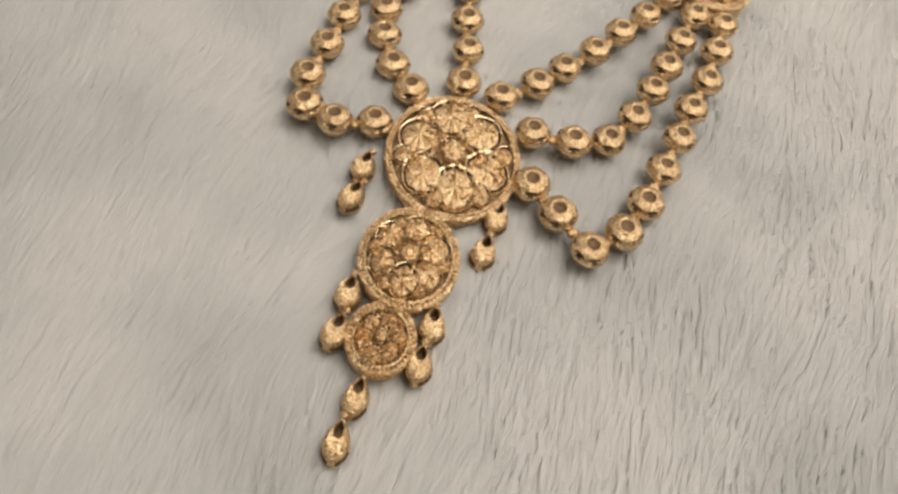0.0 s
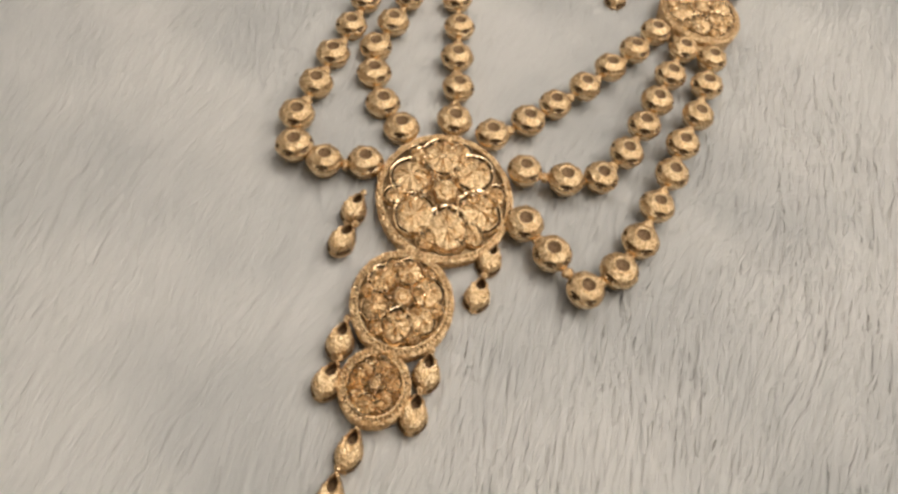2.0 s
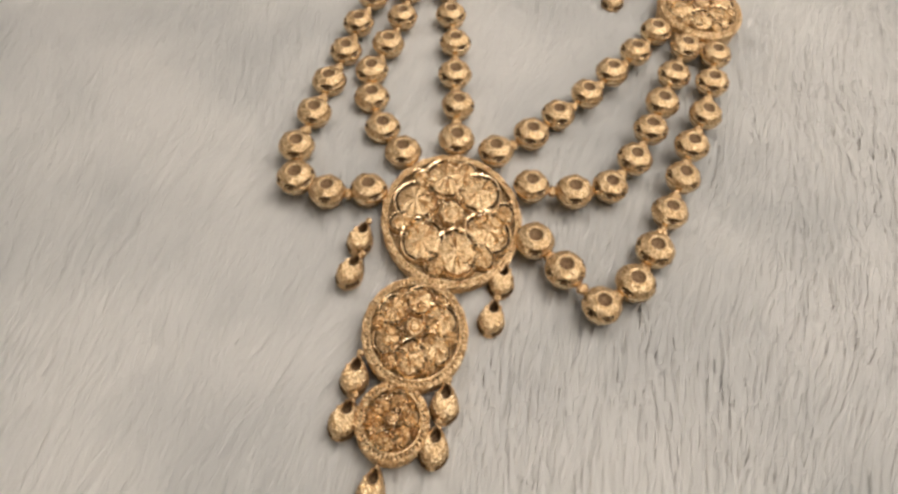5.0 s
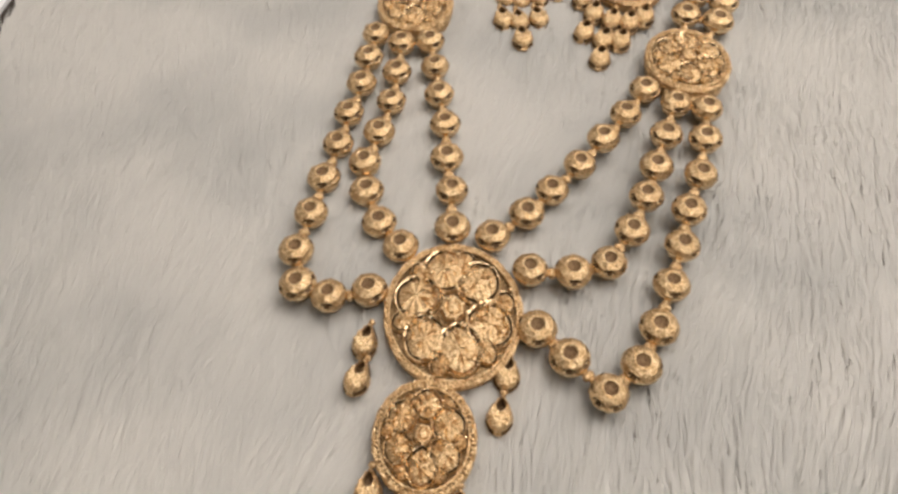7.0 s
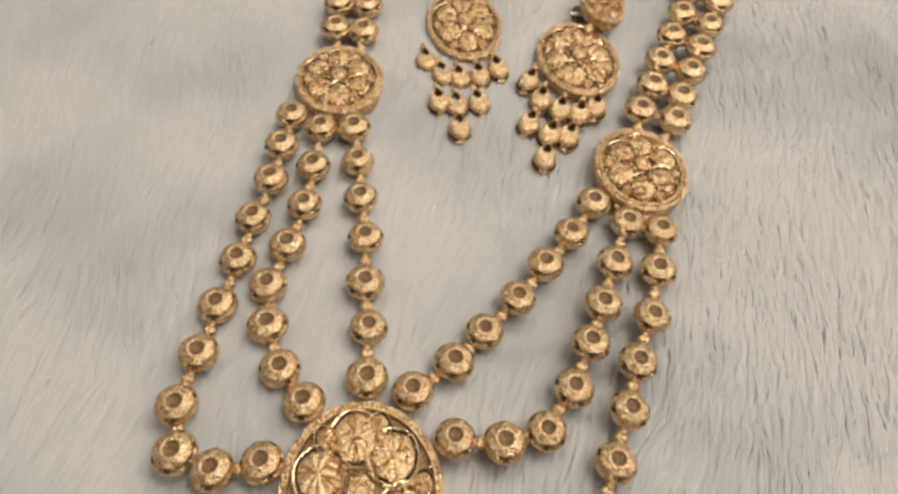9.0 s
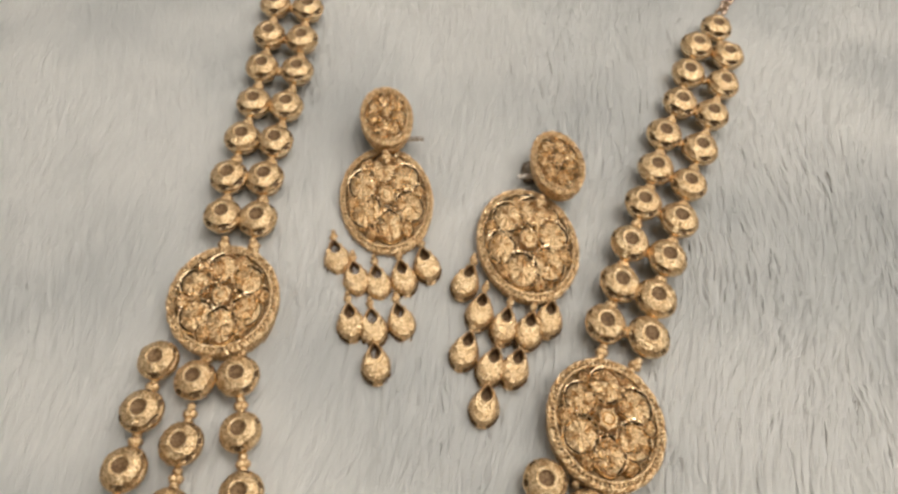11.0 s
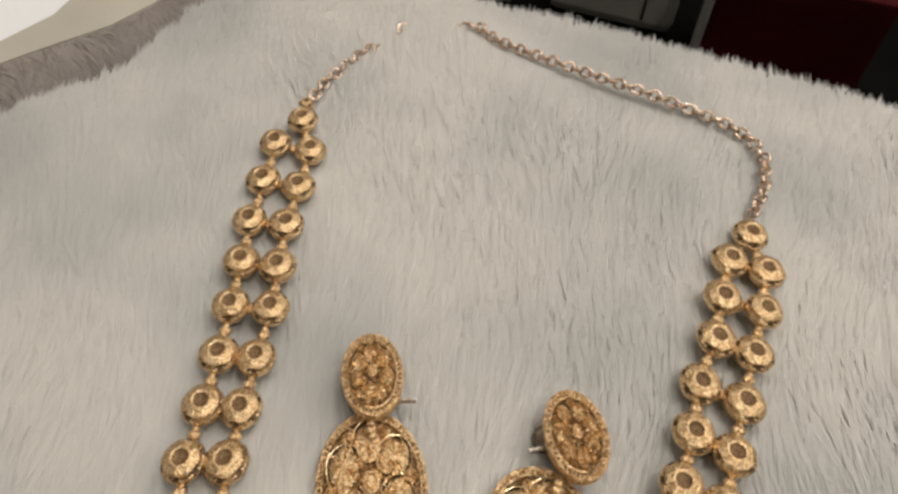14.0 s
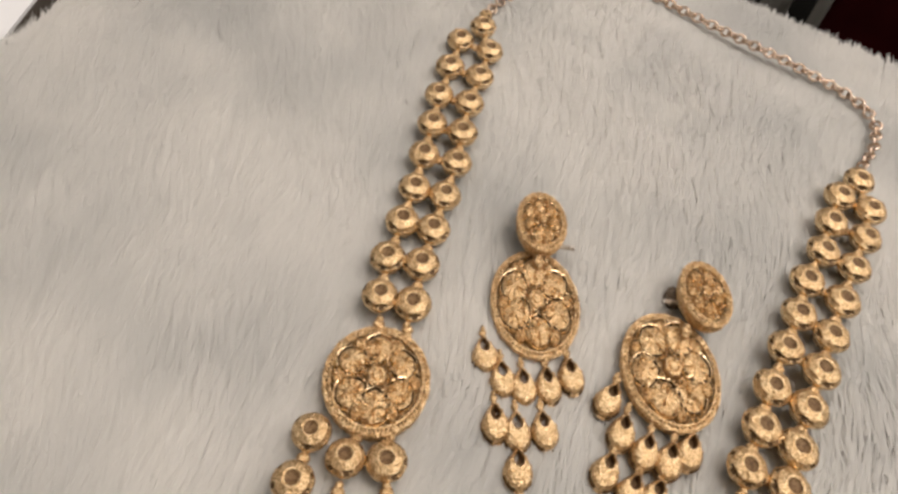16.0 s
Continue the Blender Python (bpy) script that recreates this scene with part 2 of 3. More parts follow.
def flow(x, y):
    """The way the pile is combed, in radians: leaning to the right at the near end, fanning out at the far end."""
    far = np.clip((y - 160) / 260, 0, 1)
    base = 1.27 + 0.15 * far - (0.0006 + 0.0011 * far) * (x - 90)
    return base + 0.14 * np.sin(x * 0.017 + 0.5) * np.cos(y * 0.013) + 0.1 * np.sin(x * 0.05 + y * 0.031) + 0.07 * np.sin(y * 0.083 - x * 0.037)


fur_throw = tagged(new("fur_throw", sheet()), "white long-pile fur throw spread over the dark counter", "fur throw")
COUNT = 760000
hx = np.random.uniform(-129, 340, COUNT)
hy = np.random.uniform(40, 620, COUNT)
keep = hy < back_edge(hx) - 12
hx, hy = hx[keep], hy[keep]
# strands gather in small locks
lock = np.floor(hx / 5.0) * 7.13 + np.floor(hy / 7.0) * 3.71
lean = np.sin(lock * 12.9898) * 0.09
near_edge = np.clip(1 - (back_edge(hx) - 8 - hy) / 25, 0, 1)
pile = part("fur", strands("fur", hx, hy, -4.4 + swell(hx, hy), flow(hx, hy) + lean + np.random.normal(0, 0.07, len(hx)),
                            np.random.uniform(14, 25, len(hx)) * (1 - 0.4 * near_edge), np.random.uniform(5, 7.2, len(hx)) + 0.7 * np.sin(lock * 7.77) + 0.8 * np.clip((hy - 400) / 100, 0, 1) + 1.5 * near_edge,
                            np.random.uniform(0.45, 1.2, len(hx)), FUR), fur_throw)
tagged(pile, "soft white strands", kind="stuff")


# ---- jewellery: beads ----
BEAD_R, BEAD_Z = 4.85, 6.3


def bead_mesh(turn):
    """A flattened hollow granulated ball: a round hole at its crown, and a belt of arched slots under a scalloped cap."""
    n, r = 36, BEAD_R
    # polar angle from the crown in degrees, share of the radius
    prof = [(23, 0.76), (23.5, 0.9), (25, 0.985), (28, 1.01), (32, 0.985), (40, 0.985), (48, 1.0), (54, 1.02), (58, 1.01), (61, 0.98), (73, 0.98), (77, 1.01), (88, 1.03), (101, 0.99), (122, 0.97), (150, 0.9)]
    grit = random.Random(int(turn * 100) + 3)
    shut = [grit.random() < 0.2 for _ in range(6)]
    rings = []
    for i, (deg, k) in enumerate(prof):
        ring = []
        for j in range(n):
            wave = math.cos(6 * 2 * math.pi * (j - 4) / n)
            d, kk = deg, k
            if 5 <= i <= 8:
                d -= 4.5 * wave * (i - 4) / 4
                kk += 0.03 * wave
            if i in (9, 10) and j % 6 in (3, 4, 5) and not shut[j // 6]:
                kk = 0.84
            if i > 3:
                kk += grit.uniform(-0.022, 0.022)
            p, q = turn + 2 * math.pi * j / n, math.radians(d)
            high = 0.74 if q < math.pi / 2 else 0.98
            ring.append((kk * r * math.sin(q) * math.cos(p) * MM, kk * r * math.sin(q) * math.sin(p) * MM, (BEAD_Z + kk * r * high * math.cos(q)) * MM))
        rings.append(ring)
    verts, faces = rings_mesh(rings)
    # Hole and slot faces take the shade-dark colours.
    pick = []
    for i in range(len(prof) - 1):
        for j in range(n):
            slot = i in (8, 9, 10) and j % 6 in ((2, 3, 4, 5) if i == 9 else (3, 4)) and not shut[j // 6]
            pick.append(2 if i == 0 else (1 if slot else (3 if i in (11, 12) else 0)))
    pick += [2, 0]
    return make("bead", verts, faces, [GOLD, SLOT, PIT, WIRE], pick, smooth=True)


BEADS = [bead_mesh(a) for a in (0.0, 0.35, 0.8, 1.2, 1.7)]


def link_mesh():
    """A short soldered row of grains that ties two beads together."""
    verts, faces = [], []
    for x, y, r in ((-1.7, 0, 1.25), (0, 0.5, 1.35), (0, -0.6, 1.3), (1.7, 0, 1.25)):
        ball((x * MM, y * MM, 5.2 * MM), r * MM, verts, faces, 8, 0.75)
    return make("link", verts, faces, GOLD, smooth=True)


LINK = link_mesh()

necklace = tagged(new("necklace"), "long gold necklace of openwork beads and medallions on white fur", "necklace")

STRANDS = {
    "outer_left": [(22, 200), (11, 199), (2.5, 204), (1, 215.5), (4.5, 229), (8, 242), (11.7, 256.3), (15, 270), (19, 284), (21.3, 297.7), (24, 310.3)],
    "middle_left": [(31, 214), (24.5, 223.5), (21, 235.5), (20.5, 247.5), (24.7, 260.3), (29, 274), (31, 288.7), (33, 304)],
    "inner_left": [(45.5, 220), (46, 233.5), (45.5, 247.5), (46, 261.7), (45, 276.3), (44.3, 290), (43, 304.3)],
    "inner_right": [(57, 215.5), (67, 223), (76, 231), (85.5, 240.5), (95, 250.7), (104, 260.7), (112.7, 271.7)],
    "middle_right": [(66, 203), (77.5, 201.5), (87.5, 204), (96, 214.5), (103, 226), (108.5, 238), (114.3, 250.7), (120.7, 264.3)],
    "outer_right": [(65.5, 185), (72.5, 176), (80, 166), (89.5, 172.5), (96.5, 183), (102.5, 195), (108.5, 208), (114, 220.5), (120.5, 233.5), (126.3, 247.7), (130.3, 261)],
    "upper_left_a": [(36.7, 352.3), (38.3, 366.3), (41, 380.7), (44, 395.3), (46.3, 411), (48.3, 426), (50.5, 442), (54, 458.5), (57.5, 475.5)],
    "upper_left_b": [(46.7, 351), (48.3, 364.7), (51, 379), (54, 393), (57.3, 408.3), (59.3, 423.3), (61, 439), (65, 454.5), (68.5, 470.5), (66.5, 485.5)],
    "upper_right_a": [(136, 310), (142.5, 321.5), (149, 334), (156.7, 347), (164, 359.7), (170.3, 373), (179, 385.7), (186.3, 399), (193, 411.7)],
    "upper_right_b": [(146, 305), (151.5, 316), (158, 328), (165.3, 340.3), (172.3, 352.7), (179.7, 366), (188.3, 379.7), (196, 393.3), (202.7, 406), (203, 420.3)],
}
rng = random.Random(4)
for name, places in STRANDS.items():
    for i, (x, y) in enumerate(places):
        s = rng.uniform(0.97, 1.03) * (1.09 if name.startswith("upper") else 1.02)
        m = pose(x * MM, y * MM, 0, rng.uniform(-3, 3), rng.uniform(-3, 3), 0) @ Matrix.Diagonal((s, s * (1.08 if name.startswith("upper") else 1.03), 1, 1))
        part("bead", rng.choice(BEADS), necklace, m=m)
        if i:
            px, py = places[i - 1]
            part("link", LINK, necklace, m=pose((x + px) / 2 * MM, (y + py) / 2 * MM, 0, 0, 0, math.degrees(math.atan2(y - py, x - px))))
for side in ("left", "right"):
    for (x, y), (px, py) in zip(STRANDS["upper_%s_a" % side], STRANDS["upper_%s_b" % side]):
        part("link", LINK, necklace, m=pose((x + px) / 2 * MM, (y + py) / 2 * MM, 0, 0, 0, math.degrees(math.atan2(y - py, x - px))))
for x, y, turn in ((37.5, 343.8, 85), (45.5, 342.6, 100), (35, 310.5, 60), (43, 311, 95), (133.5, 302.5, 60), (141, 298, 40), (121, 272, 45), (127.5, 267.5, 75)):
    part("link", LINK, necklace, m=pose(x * MM, y * MM, 0, 0, 0, turn))


# ---- medallions ----
class Disc:
    """Places of a round worked plate: rho 0..1 and an angle, to a stretched and turned oval."""

    def __init__(self, rx, ry, turn, top, dome):
        self.rx, self.ry, self.turn, self.top, self.dome = rx, ry, radians(turn), top, dome

    def __call__(self, rho, a, up=0.0):
        z = self.top + self.dome * (1 - rho * rho) + up
        return (self.rx * rho * math.cos(a + self.turn) * MM, self.ry * rho * math.sin(a + self.turn) * MM, z * MM)


def plate(d, depth, mat):
    n = 40
    rings = [[d(r, 2 * math.pi * j / n, -depth) for j in range(n)] for r in (0.12, 0.4, 0.7, 0.88)]
    rings += [[d(r, 2 * math.pi * j / n, u) for j in range(n)] for r, u in ((0.97, -1.2), (0.97, -2.6), (0.9, -d.foot))]
    verts, faces = rings_mesh(rings)
    return make("plate", verts, faces, mat)


def tube_ring(d, rho, thick, up, n=56, rope=0.0):
    rings = []
    for i in range(n):
        a = 2 * math.pi * i / n
        ring = []
        for k in range(6):
            q = 2 * math.pi * k / 6 + rope * i
            w = thick * (1.0 + (0.25 if rope and k % 2 else 0.0))
            ring.append(d(rho + w * math.cos(q) / max(d.rx, d.ry), a, up + w * math.sin(q)))
        rings.append(ring)
    rings.append(rings[0])
    return rings_mesh(rings, False, False)


def rim(d, granules, inner):
    """Two wires with a row of granules between them, and a plain side wall."""
    verts, faces = tube_ring(d, 0.985, 0.6, 0.0, rope=0.7)
    for rho, w, up in ((inner, 0.4, 0.15), (0.97, 0.6, -2.2)):
        v, f = tube_ring(d, rho, w, up)
        base = len(verts)
        verts += v
        faces += [tuple(base + k for k in q) for q in f]
    for i in range(granules):
        ball(d((inner + 0.98) / 2, 2 * math.pi * i / granules, 0.1), max(0.5, (0.98 - inner) * d.rx * 0.4) * MM, verts, faces)
    n, base = 48, len(verts)
    for i in range(n):
        a = 2 * math.pi * i / n
        verts.append(d(0.985, a, -0.4))
        verts.append(d(0.95, a, -d.foot + 0.1))
    for i in range(n):
        a, b = base + 2 * i, base + 2 * ((i + 1) % n)
        faces.append((a, a + 1, b + 1, b))
    return make("rim", verts, faces, GOLD)


def petal(d, a0, inner, outer, half, style):
    """A broad leaf: a convex granulated cushion with fine veins, a thin groove round it and a wire outline."""
    n = 24
    mid, span = (inner + outer) / 2, (outer - inner) / 2
    rings = []
    for s, u in ((0.06, 0.95), (0.3, 0.85), (0.55, 0.7), (0.72, 0.35), (0.77, -0.7), (0.83, -0.7), (0.87, 0.45), (0.94, 0.6), (1.0, 0.15), (1.0, -1.6)):
        ring = []
        for j in range(n):
            p = 2 * math.pi * j / n
            rr = mid + span * (s ** 0.7) * math.cos(p)
            ww = half * s * math.copysign(abs(math.sin(p)) ** 1.3, math.sin(p)) * (1 + style * math.cos(p))
            vein = 0.3 if 0.2 < s < 0.78 and j % 2 == 0 else (-0.3 if s < 0.5 and j in (1, 11, 13, 23) else 0.0)
            ring.append(d(max(0.02, rr), a0 + math.asin(max(-0.95, min(0.95, ww / max(rr, 0.12)))), u - vein))
        rings.append(ring)
    verts, faces = rings_mesh(rings, True, False)
    # Most of each groove is painted dark, as its shade would be.
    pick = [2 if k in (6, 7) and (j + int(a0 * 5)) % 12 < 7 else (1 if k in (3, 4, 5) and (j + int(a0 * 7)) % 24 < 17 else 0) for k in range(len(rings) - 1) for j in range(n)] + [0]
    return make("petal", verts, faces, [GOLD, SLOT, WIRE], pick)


def boss(d, r, n=14):
    rings = []
    for s, u in ((0.15, 1.3), (0.4, 1.2), (0.55, 0.7), (0.7, 1.1), (0.88, 1.0), (1.0, 0.2), (1.0, -1.0)):
        rings.append([d(r * s * (1.0 if j % 2 else 0.86), 2 * math.pi * j / n, u) for j in range(n)])
    verts, faces = rings_mesh(rings, True, False)
    return make("boss", verts, faces, GOLD)


def scrollwork(d, inner, seed):
    """Fine curled wires and grains soldered over the plate between the petals."""
    r = random.Random(seed)
    verts, faces = [], []
    for _ in range(int(2.4 * d.rx)):
        rho, a, c, span = r.uniform(0.25, inner - 0.08), r.uniform(0, 6.28), r.uniform(0, 6.28), r.uniform(1.6, 3.6)
        size, up = r.uniform(0.9, 2.4) / d.rx, r.uniform(0.4, 1.0)
        rings = []
        for k in range(8):
            q = c + span * k / 7
            cx, cy = rho * math.cos(a) + size * math.cos(q), rho * math.sin(a) + size * math.sin(q)
            rr, aa = min(math.hypot(cx, cy), inner - 0.02), math.atan2(cy, cx)
            w = 0.3 * math.sin(math.pi * (k + 0.6) / 8.2) + 0.06
            rings.append([d(rr + w * math.cos(t) / d.rx, aa, up + w * math.sin(t)) for t in (0, 1.57, 3.14, 4.71)])
        v, f = rings_mesh(rings)
        base = len(verts)
        verts += v
        faces += [tuple(base + k for k in q) for q in f]
    for _ in range(int(4.5 * d.rx)):
        ball(d(r.uniform(0.15, inner - 0.03), r.uniform(0, 6.28), r.uniform(0.1, 0.9)), r.uniform(0.3, 0.5) * MM, verts, faces)
    return make("scrollwork", verts, faces, WIRE)


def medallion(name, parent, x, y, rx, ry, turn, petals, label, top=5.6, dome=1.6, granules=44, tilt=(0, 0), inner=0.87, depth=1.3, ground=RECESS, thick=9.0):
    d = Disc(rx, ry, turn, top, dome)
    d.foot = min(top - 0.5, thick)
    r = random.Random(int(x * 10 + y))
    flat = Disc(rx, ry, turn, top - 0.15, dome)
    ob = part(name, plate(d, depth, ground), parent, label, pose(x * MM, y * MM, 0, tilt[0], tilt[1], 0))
    part("rim", rim(d, granules, inner), ob)
    for i in range(petals):
        a = 2 * math.pi * i / petals + r.uniform(-0.07, 0.07)
        part("petal", petal(d if i % 2 else flat, a, r.uniform(0.15, 0.24), inner - r.uniform(-0.02, 0.05), r.uniform(0.32, 0.38) * 6 / petals, r.uniform(0.25, 0.5)), ob)
        part("petal", petal(d, a + math.pi / petals, r.uniform(0.5, 0.62), inner - 0.01, r.uniform(0.13, 0.18) * 6 / petals, 0.35), ob)
    tagged(part("scrollwork", scrollwork(d, inner, int(x + y)), ob, "fine curled wires and grains"), kind="stuff")
    part("boss", boss(d, 0.19), ob)
    return ob


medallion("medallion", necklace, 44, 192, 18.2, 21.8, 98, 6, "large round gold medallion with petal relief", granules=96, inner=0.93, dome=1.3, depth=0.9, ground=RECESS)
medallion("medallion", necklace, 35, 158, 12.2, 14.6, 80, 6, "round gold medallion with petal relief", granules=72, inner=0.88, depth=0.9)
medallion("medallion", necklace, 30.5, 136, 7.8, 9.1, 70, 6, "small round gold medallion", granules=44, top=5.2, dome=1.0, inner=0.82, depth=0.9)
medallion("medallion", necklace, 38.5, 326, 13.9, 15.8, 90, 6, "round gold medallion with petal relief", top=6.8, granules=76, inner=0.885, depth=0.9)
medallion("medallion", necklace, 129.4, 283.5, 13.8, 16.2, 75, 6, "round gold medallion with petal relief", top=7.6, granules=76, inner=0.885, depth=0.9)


# ---- drops ----
def drop_mesh(w, h):
    """A pear-shaped pendant with a pear-shaped hole at the origin, below its neck; its tip points along +y."""
    n = 20

    def outline(s, j, shift):
        p = 2 * math.pi * j / n
        yy = math.sin(p)
        k = 1 - 0.62 * max(0.0, yy) ** 1.3 + 0.1 * max(0.0, -yy) * (1 + yy) * 4
        return s * w / 2 * math.cos(p) * k, s * h / 2 * yy + (shift - 0.19) * h

    rings = []
    for s, z, sh in ((0.29, 3.6, 0.19), (0.31, 5.7, 0.19), (0.37, 6.3, 0.17), (0.44, 6.2, 0.14), (0.62, 6.3, 0.05), (0.8, 5.7, 0.0), (0.92, 4.6, 0.0), (0.9, 3.7, 0.0), (1.0, 3.2, 0.0), (0.9, 1.6, 0.0), (0.5, 0.8, 0.0)):
        rings.append([(a * MM, b * MM, z * MM) for a, b in (outline(s, j, sh) for j in range(n))])
    verts, faces = rings_mesh(rings)
    # The pear hole and lower slots are coloured dark for their shade.
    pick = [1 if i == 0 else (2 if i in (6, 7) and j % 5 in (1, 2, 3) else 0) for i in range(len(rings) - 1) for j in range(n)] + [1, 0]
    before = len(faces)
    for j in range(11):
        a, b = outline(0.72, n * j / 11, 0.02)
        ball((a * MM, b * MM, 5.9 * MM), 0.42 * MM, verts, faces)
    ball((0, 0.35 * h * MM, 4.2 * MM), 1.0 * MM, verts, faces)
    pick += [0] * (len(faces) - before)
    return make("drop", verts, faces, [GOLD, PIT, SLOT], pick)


DROP, SMALL_DROP, SLIM_DROP = drop_mesh(7.6, 12.2), drop_mesh(6.6, 10.4), drop_mesh(5.9, 10.8)


def hang(parent, places, data, lean):
    for x, y in places:
        part("drop", data, parent, m=pose(x * MM, y * MM, 0, 0, 0, lean + rng.uniform(-7, 7)))


hang(necklace, [(21.3, 187.8), (19.8, 177.5)], SMALL_DROP, -22)
hang(necklace, [(57, 175.8), (54, 165)], SMALL_DROP, -12)
hang(necklace, [(22, 149.3), (20.8, 139)], SMALL_DROP, -15)
hang(necklace, [(42.3, 143), (40, 133)], SMALL_DROP, -12)
hang(necklace, [(27.2, 124), (24.2, 114)], SLIM_DROP, -14)


# ---- the fine chain ----
def chain_link():
    n, k = 14, 6
    rings = []
    for i in range(n + 1):
        a = 2 * math.pi * i / n
        cx, cy = 2.3 * math.cos(a), 1.8 * math.sin(a)
        rings.append([((cx + 0.55 * math.cos(q) * math.cos(a)) * MM, (cy + 0.55 * math.cos(q) * math.sin(a)) * MM, 0.55 * math.sin(q) * MM)
                      for q in (2 * math.pi * j / k for j in range(k))])
    verts, faces = rings_mesh(rings, False, False)
    return make("chain_link", verts, faces, CHAIN, smooth=True)


CHAIN_LINK = chain_link()
CHAIN_PATH = [(67, 492, 2.6), (70, 501, 2.6), (74, 508, 2.6), (82, 517, 2.6), (91, 527, 2.5), (98, 535, -4), (105, 542, 0.8), (116, 546, -5), (128, 543, -1), (136, 537, 3), (141, 529, 2.6),
              (151, 520.5, 2.6), (164.6, 510.6, 2.6), (179.5, 500, 2.6), (194, 490, 2.6), (206, 480.5, 2.6), (216, 472, 2.6), (221.5, 464, 2.6), (222.5, 453, 2.6), (216.5, 440, 2.6), (208.5, 430, 2.6)]
walked, count = 0.0, 0
for (x0, y0, z0), (x1, y1, z1) in zip(CHAIN_PATH, CHAIN_PATH[1:]):
    run = math.hypot(x1 - x0, y1 - y0)
    while walked < run:
        f = walked / run
        m = pose((x0 + (x1 - x0) * f) * MM, (y0 + (y1 - y0) * f) * MM, (1.8 + z0 + (z1 - z0) * f) * MM, 0, 0, math.degrees(math.atan2(y1 - y0, x1 - x0)) + rng.uniform(-14, 14))
        part("chain_link", CHAIN_LINK, necklace, "pale rose-gold link" if not count else "", m @ pose(0, 0, 0, 35 if count % 2 else -50, 0, 0))
        count += 1
        walked += 3.4
    walked -= run


part("end_loop", BEADS[1], necklace, "small gold end loop", pose(0.0675, 0.4955, 0.0015) @ Matrix.Diagonal((0.55, 0.5, 0.6, 1)))


# ---- earrings ----
def earring(stud, disc, drops, srx, sry, drx, dry, lean, label, post):
    ob = tagged(new("earring"), label, "earring", "pair of earrings")
    medallion("stud", ob, stud[0], stud[1], srx, sry, 90 + lean, 7, "small oval gold stud with rayed petals", thick=4.6, top=10.6, dome=1.0, granules=46, inner=0.84)
    medallion("disc", ob, disc[0], disc[1], drx, dry, 90 + lean, 6, "oval gold disc with flower relief", inner=0.905, depth=0.9, top=4.8, dome=1.6, granules=72)
    ax, ay = (stud[0] * 0.42 + disc[0] * 0.58), (stud[1] * 0.42 + disc[1] * 0.58)
    part("link", LINK, ob, m=pose(ax * MM, (ay + 1.5) * MM, 3 * MM, 0, 0, 90 + lean))
    hang(ob, drops, DROP, lean)
    for x, y in drops:
        part("link", LINK, ob, m=pose((x - math.sin(radians(lean)) * 4.8) * MM, (y + 4.8) * MM, -0.3 * MM, 0, 0, 90 + lean) @ Matrix.Diagonal((0.8, 0.6, 0.8, 1)))
    bm = bmesh.new()
    bmesh.ops.create_cone(bm, cap_ends=True, segments=10, radius1=0.8 * MM, radius2=0.7 * MM, depth=7.5 * MM)
    me = bpy.data.meshes.new("post")
    bm.to_mesh(me)
    bm.free()
    me.materials.append(PIN)
    part("post", me, ob, "thin pale metal ear post", post)
    return ob


def screw_back():
    """A small barrel that screws on to the post, with a milled edge."""
    rings = []
    for r, z in ((0.6, 5.0), (2.2, 5.1), (2.8, 4.6), (2.8, 1.4), (2.2, 0.9)):
        rings.append([(r * (1.0 if j % 2 else 0.92) * math.cos(2 * math.pi * j / 20) * MM, r * 1.2 * (1.0 if j % 2 else 0.92) * math.sin(2 * math.pi * j / 20) * MM, z * MM) for j in range(20)])
    verts, faces = rings_mesh(rings)
    return make("screw_back", verts, faces, STEEL)


earring((84.5, 382.7), (82.5, 356), [(67.3, 340), (91.3, 335.5), (72.2, 332.8), (78, 331), (84.8, 332), (70.3, 320), (76, 318), (83, 319), (76.2, 308)],
        7.7, 11.6, 13.2, 18.8, 3, "gold earring with oval stud, flower disc and hanging drops", pose(0.0915, 0.3762, 0.0070, 0, 84, -8))
earring((133, 360.8), (120.6, 337.3), [(103, 329), (105.2, 320), (111, 315), (117, 313), (123, 316), (100, 309), (106, 304), (112, 303), (102.6, 294.3)],
        7.6, 11.6, 14.0, 18.6, -22, "gold earring lying askew with bright flower disc and hanging drops", pose(0.1252, 0.3600, 0.0060, 0, 84, 185))
askew = [o for o in scene.objects if o.name.startswith("earring") and "askew" in o["label"]][0]
part("screw_back", screw_back(), askew, "dull grey metal screw back", pose(0.1262, 0.3636, 0))

# ---- things beyond the throw ----
def slab(name, low, high, z0, z1, mat):
    """A flat cloth between two lines of equal length, with its thickness."""
    n = len(low)
    verts = [(x * MM, y * MM, z) for z in (z1, z0) for line in (low, high) for x, y in line]
    faces = []
    for i in range(n - 1):
        faces.append((i, i + 1, n + i + 1, n + i))
        faces.append((2 * n + i, 3 * n + i, 3 * n + i + 1, 2 * n + i + 1))
        faces.append((i, 2 * n + i, 2 * n + i + 1, i + 1))
        faces.append((n + i, n + i + 1, 3 * n + i + 1, 3 * n + i))
    faces.append((0, n, 3 * n, 2 * n))
    faces.append((n - 1, 3 * n - 1, 4 * n - 1, 2 * n - 1))
    return make(name, verts, faces, mat)


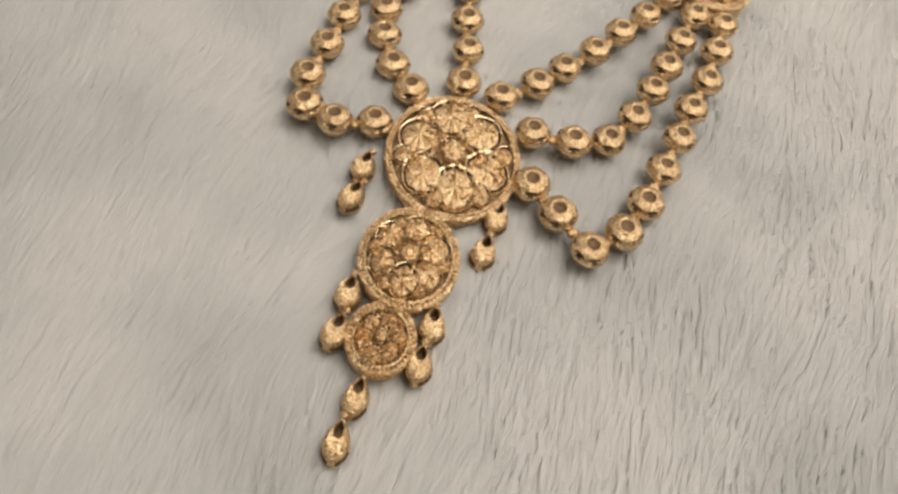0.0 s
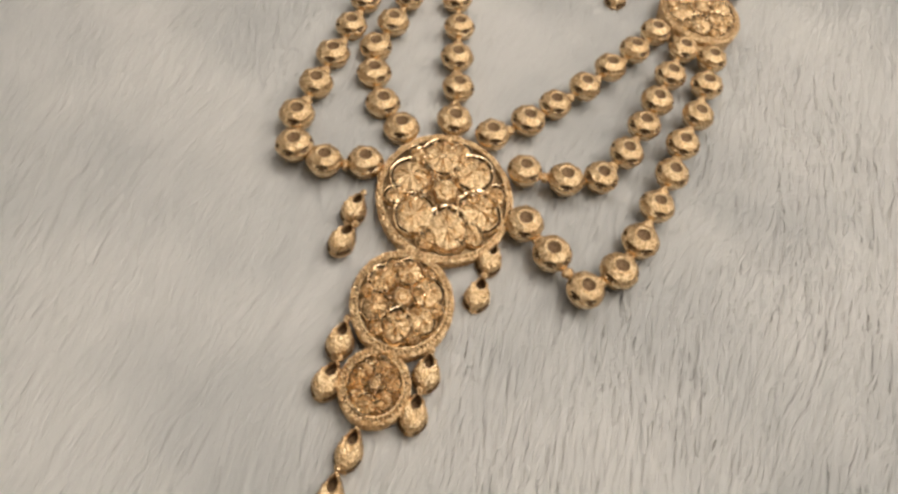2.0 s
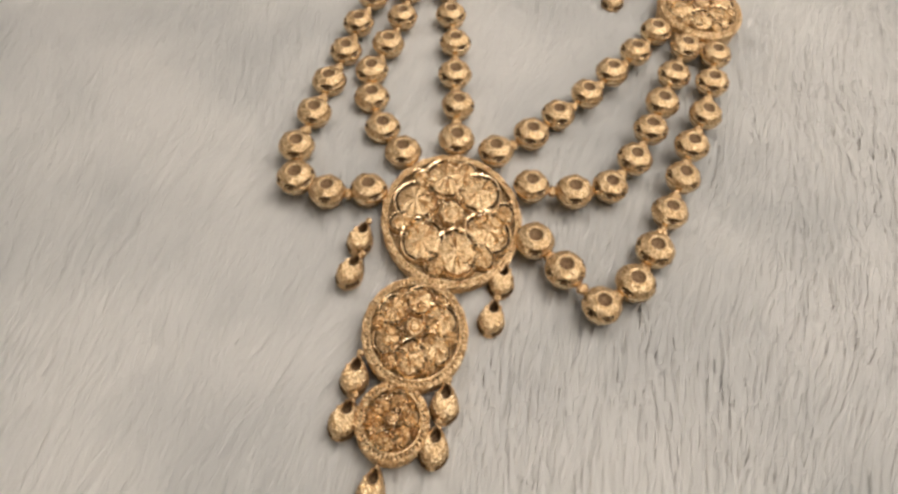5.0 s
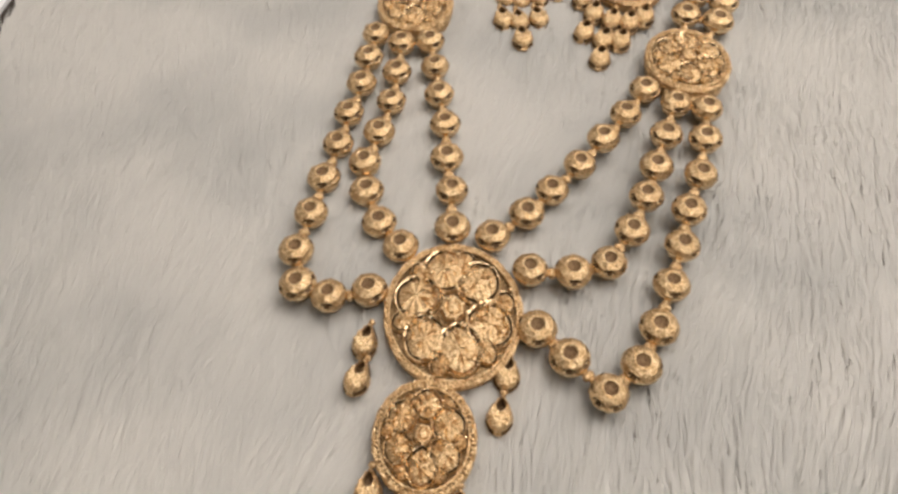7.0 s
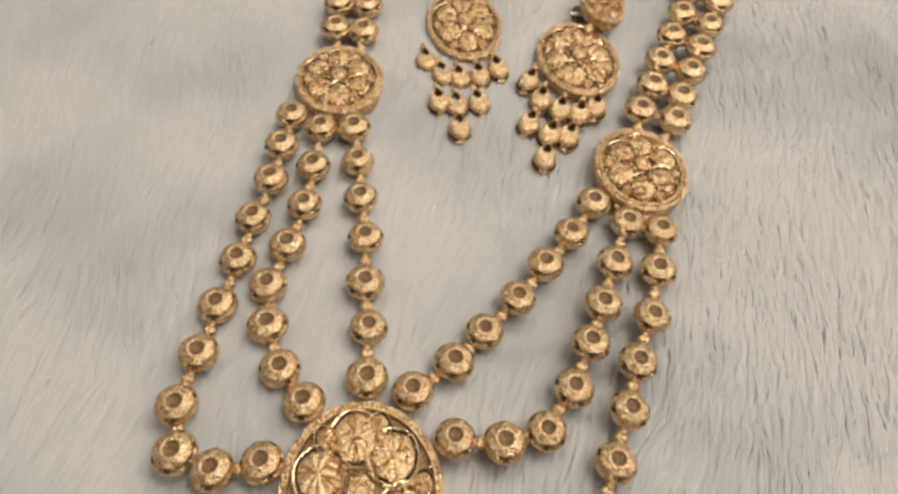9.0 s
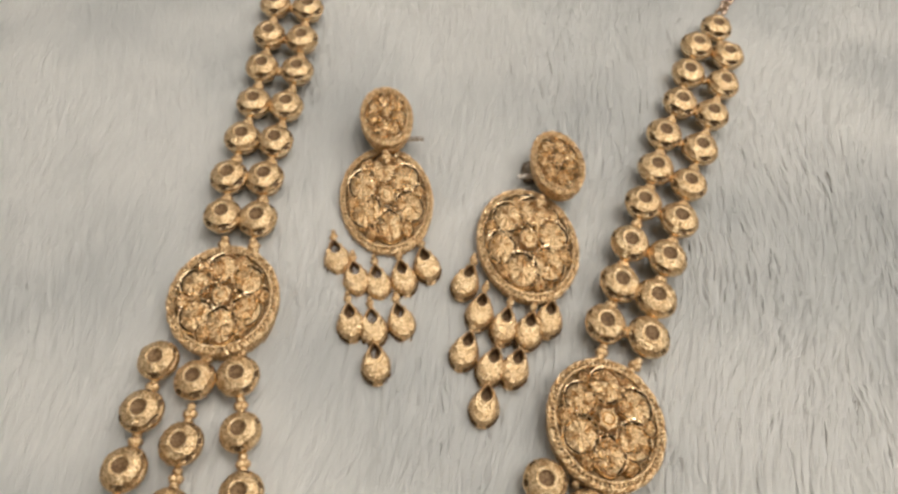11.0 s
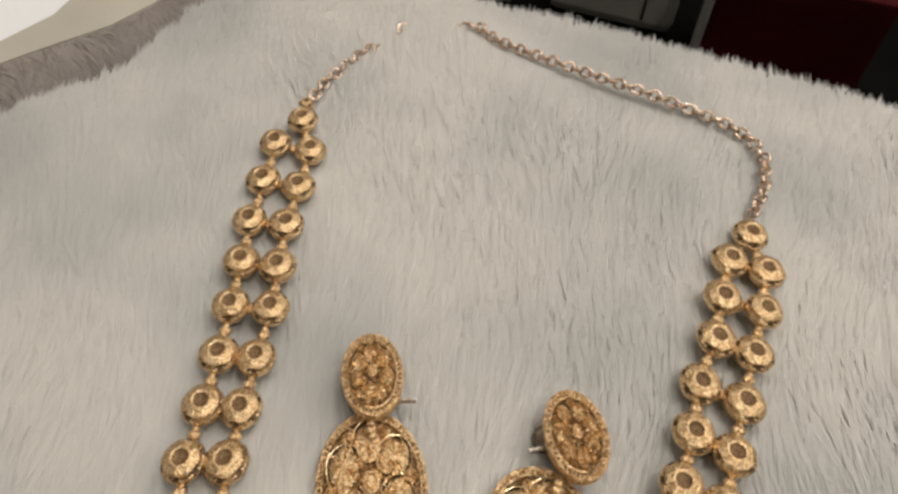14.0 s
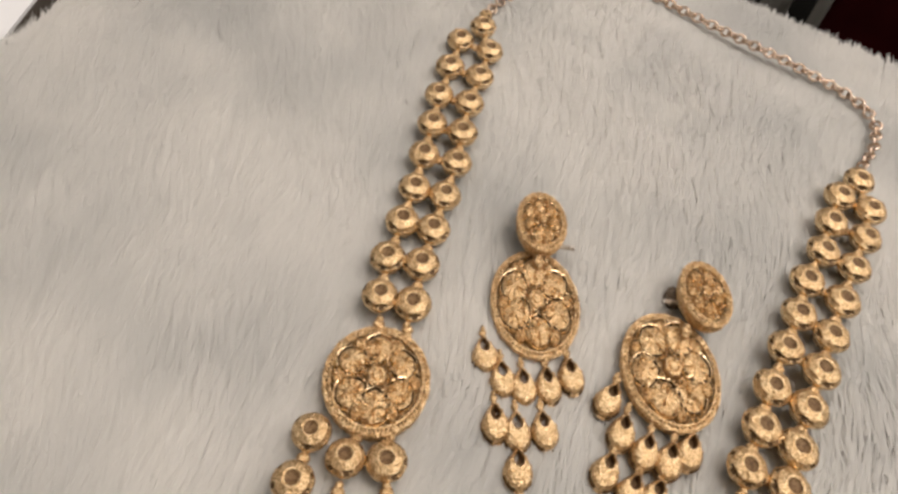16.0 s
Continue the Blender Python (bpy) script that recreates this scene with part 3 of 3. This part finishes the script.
FELT_LOW = [(-108, 522), (-74, 539), (-42, 558), (-17, 572), (0, 588), (10, 606), (14, 640)]
FELT_HIGH = [(-110, 526), (-77, 547), (-42, 582), (-33, 604), (-29, 618), (-26, 636), (-24, 655)]
felt = tagged(new("felt_strip", slab("felt_strip", FELT_LOW, FELT_HIGH, TABLE_Z, -0.010, HEM)), "smooth beige felt strip lying beside the fur throw", "felt strip")
m = 9000
along = np.random.uniform(0, 1, m)
lx, ly = zip(*FELT_LOW)
fx = np.interp(along, np.linspace(0, 1, len(lx)), lx) + np.random.uniform(-1, 3, m)
fy = np.interp(along, np.linspace(0, 1, len(lx)), ly) + np.random.uniform(-3, 1, m)
fringe = part("fringe", strands("fringe", fx, fy, np.full(m, -11.0), -1.0 + 0.25 * np.sin(fx * 0.2) + np.random.normal(0, 0.15, m), np.random.uniform(18, 34, m) * np.interp(fx, (-100, 0), (1.5, 1.0)),
                                np.random.uniform(0, 5, m), np.random.uniform(0.4, 0.9, m), FRINGE), felt, "fur fringe with its shade put into a grey-brown colour")
tagged(fringe, kind="stuff")
WHITE_EDGE = [(-146, 340), (-141, 378), (-122, 470), (-119, 514), (-78, 549), (-43, 585), (-35, 606), (-33, 640)]
tagged(new("white_sheet", slab("white_sheet", WHITE_EDGE, [(-239, 340), (-239, 378), (-239, 470), (-239, 514), (-239, 552), (-239, 594), (-239, 612), (-239, 640)], TABLE_Z, -0.0145, PAPER)),
       "plain white sheet lying on the brown stand", "sheet")
box = tagged(new("red_box"), "dark red card box standing on the dark counter", "box")
box.matrix_basis = pose(0.283, 0.621, COUNTER_Z, 0, 0, -27.3)
part("body", box_mesh("body", 0, 0.088, 0, 0.09, 0, 0.098, RED, 0.0015), box)
part("edge_strip", box_mesh("edge_strip", -0.0018, -0.0003, -0.001, 0.09, 0, 0.098, GREY), box, "thin grey edge strip")
can = tagged(new("metal_case"), "grey metal case with a seam on the dark counter", "case")
can.matrix_basis = pose(0.223, 0.735, COUNTER_Z, 0, 0, -28)
part("body", box_mesh("body", 0, 0.088, 0, 0.07, 0.004, 0.09, GREY, 0.007), can)
part("seam", box_mesh("seam", 0.066, 0.0675, -0.0008, 0.002, 0.012, 0.082, DARK), can, "dark seam")
# Black slab added under the case to stand in for the shadow there.
part("gap_shade", box_mesh("gap_shade", 0.004, 0.084, 0.004, 0.066, 0, 0.004, DARK), can, "black filler for the shaded gap under the case")
tagged(new("plastic_block", box_mesh("plastic_block", 0.181, 0.201, 0.752, 0.79, COUNTER_Z, COUNTER_Z + 0.06, PALE, 0.002)), "small pale plastic block on the dark counter", "block")
tagged(new("folded_tissue", box_mesh("folded_tissue", 0.318, 0.345, 0.625, 0.640, COUNTER_Z + 0.0981, COUNTER_Z + 0.103, PALE, 0.002)), "small pale folded tissue on the red box", "tissue")
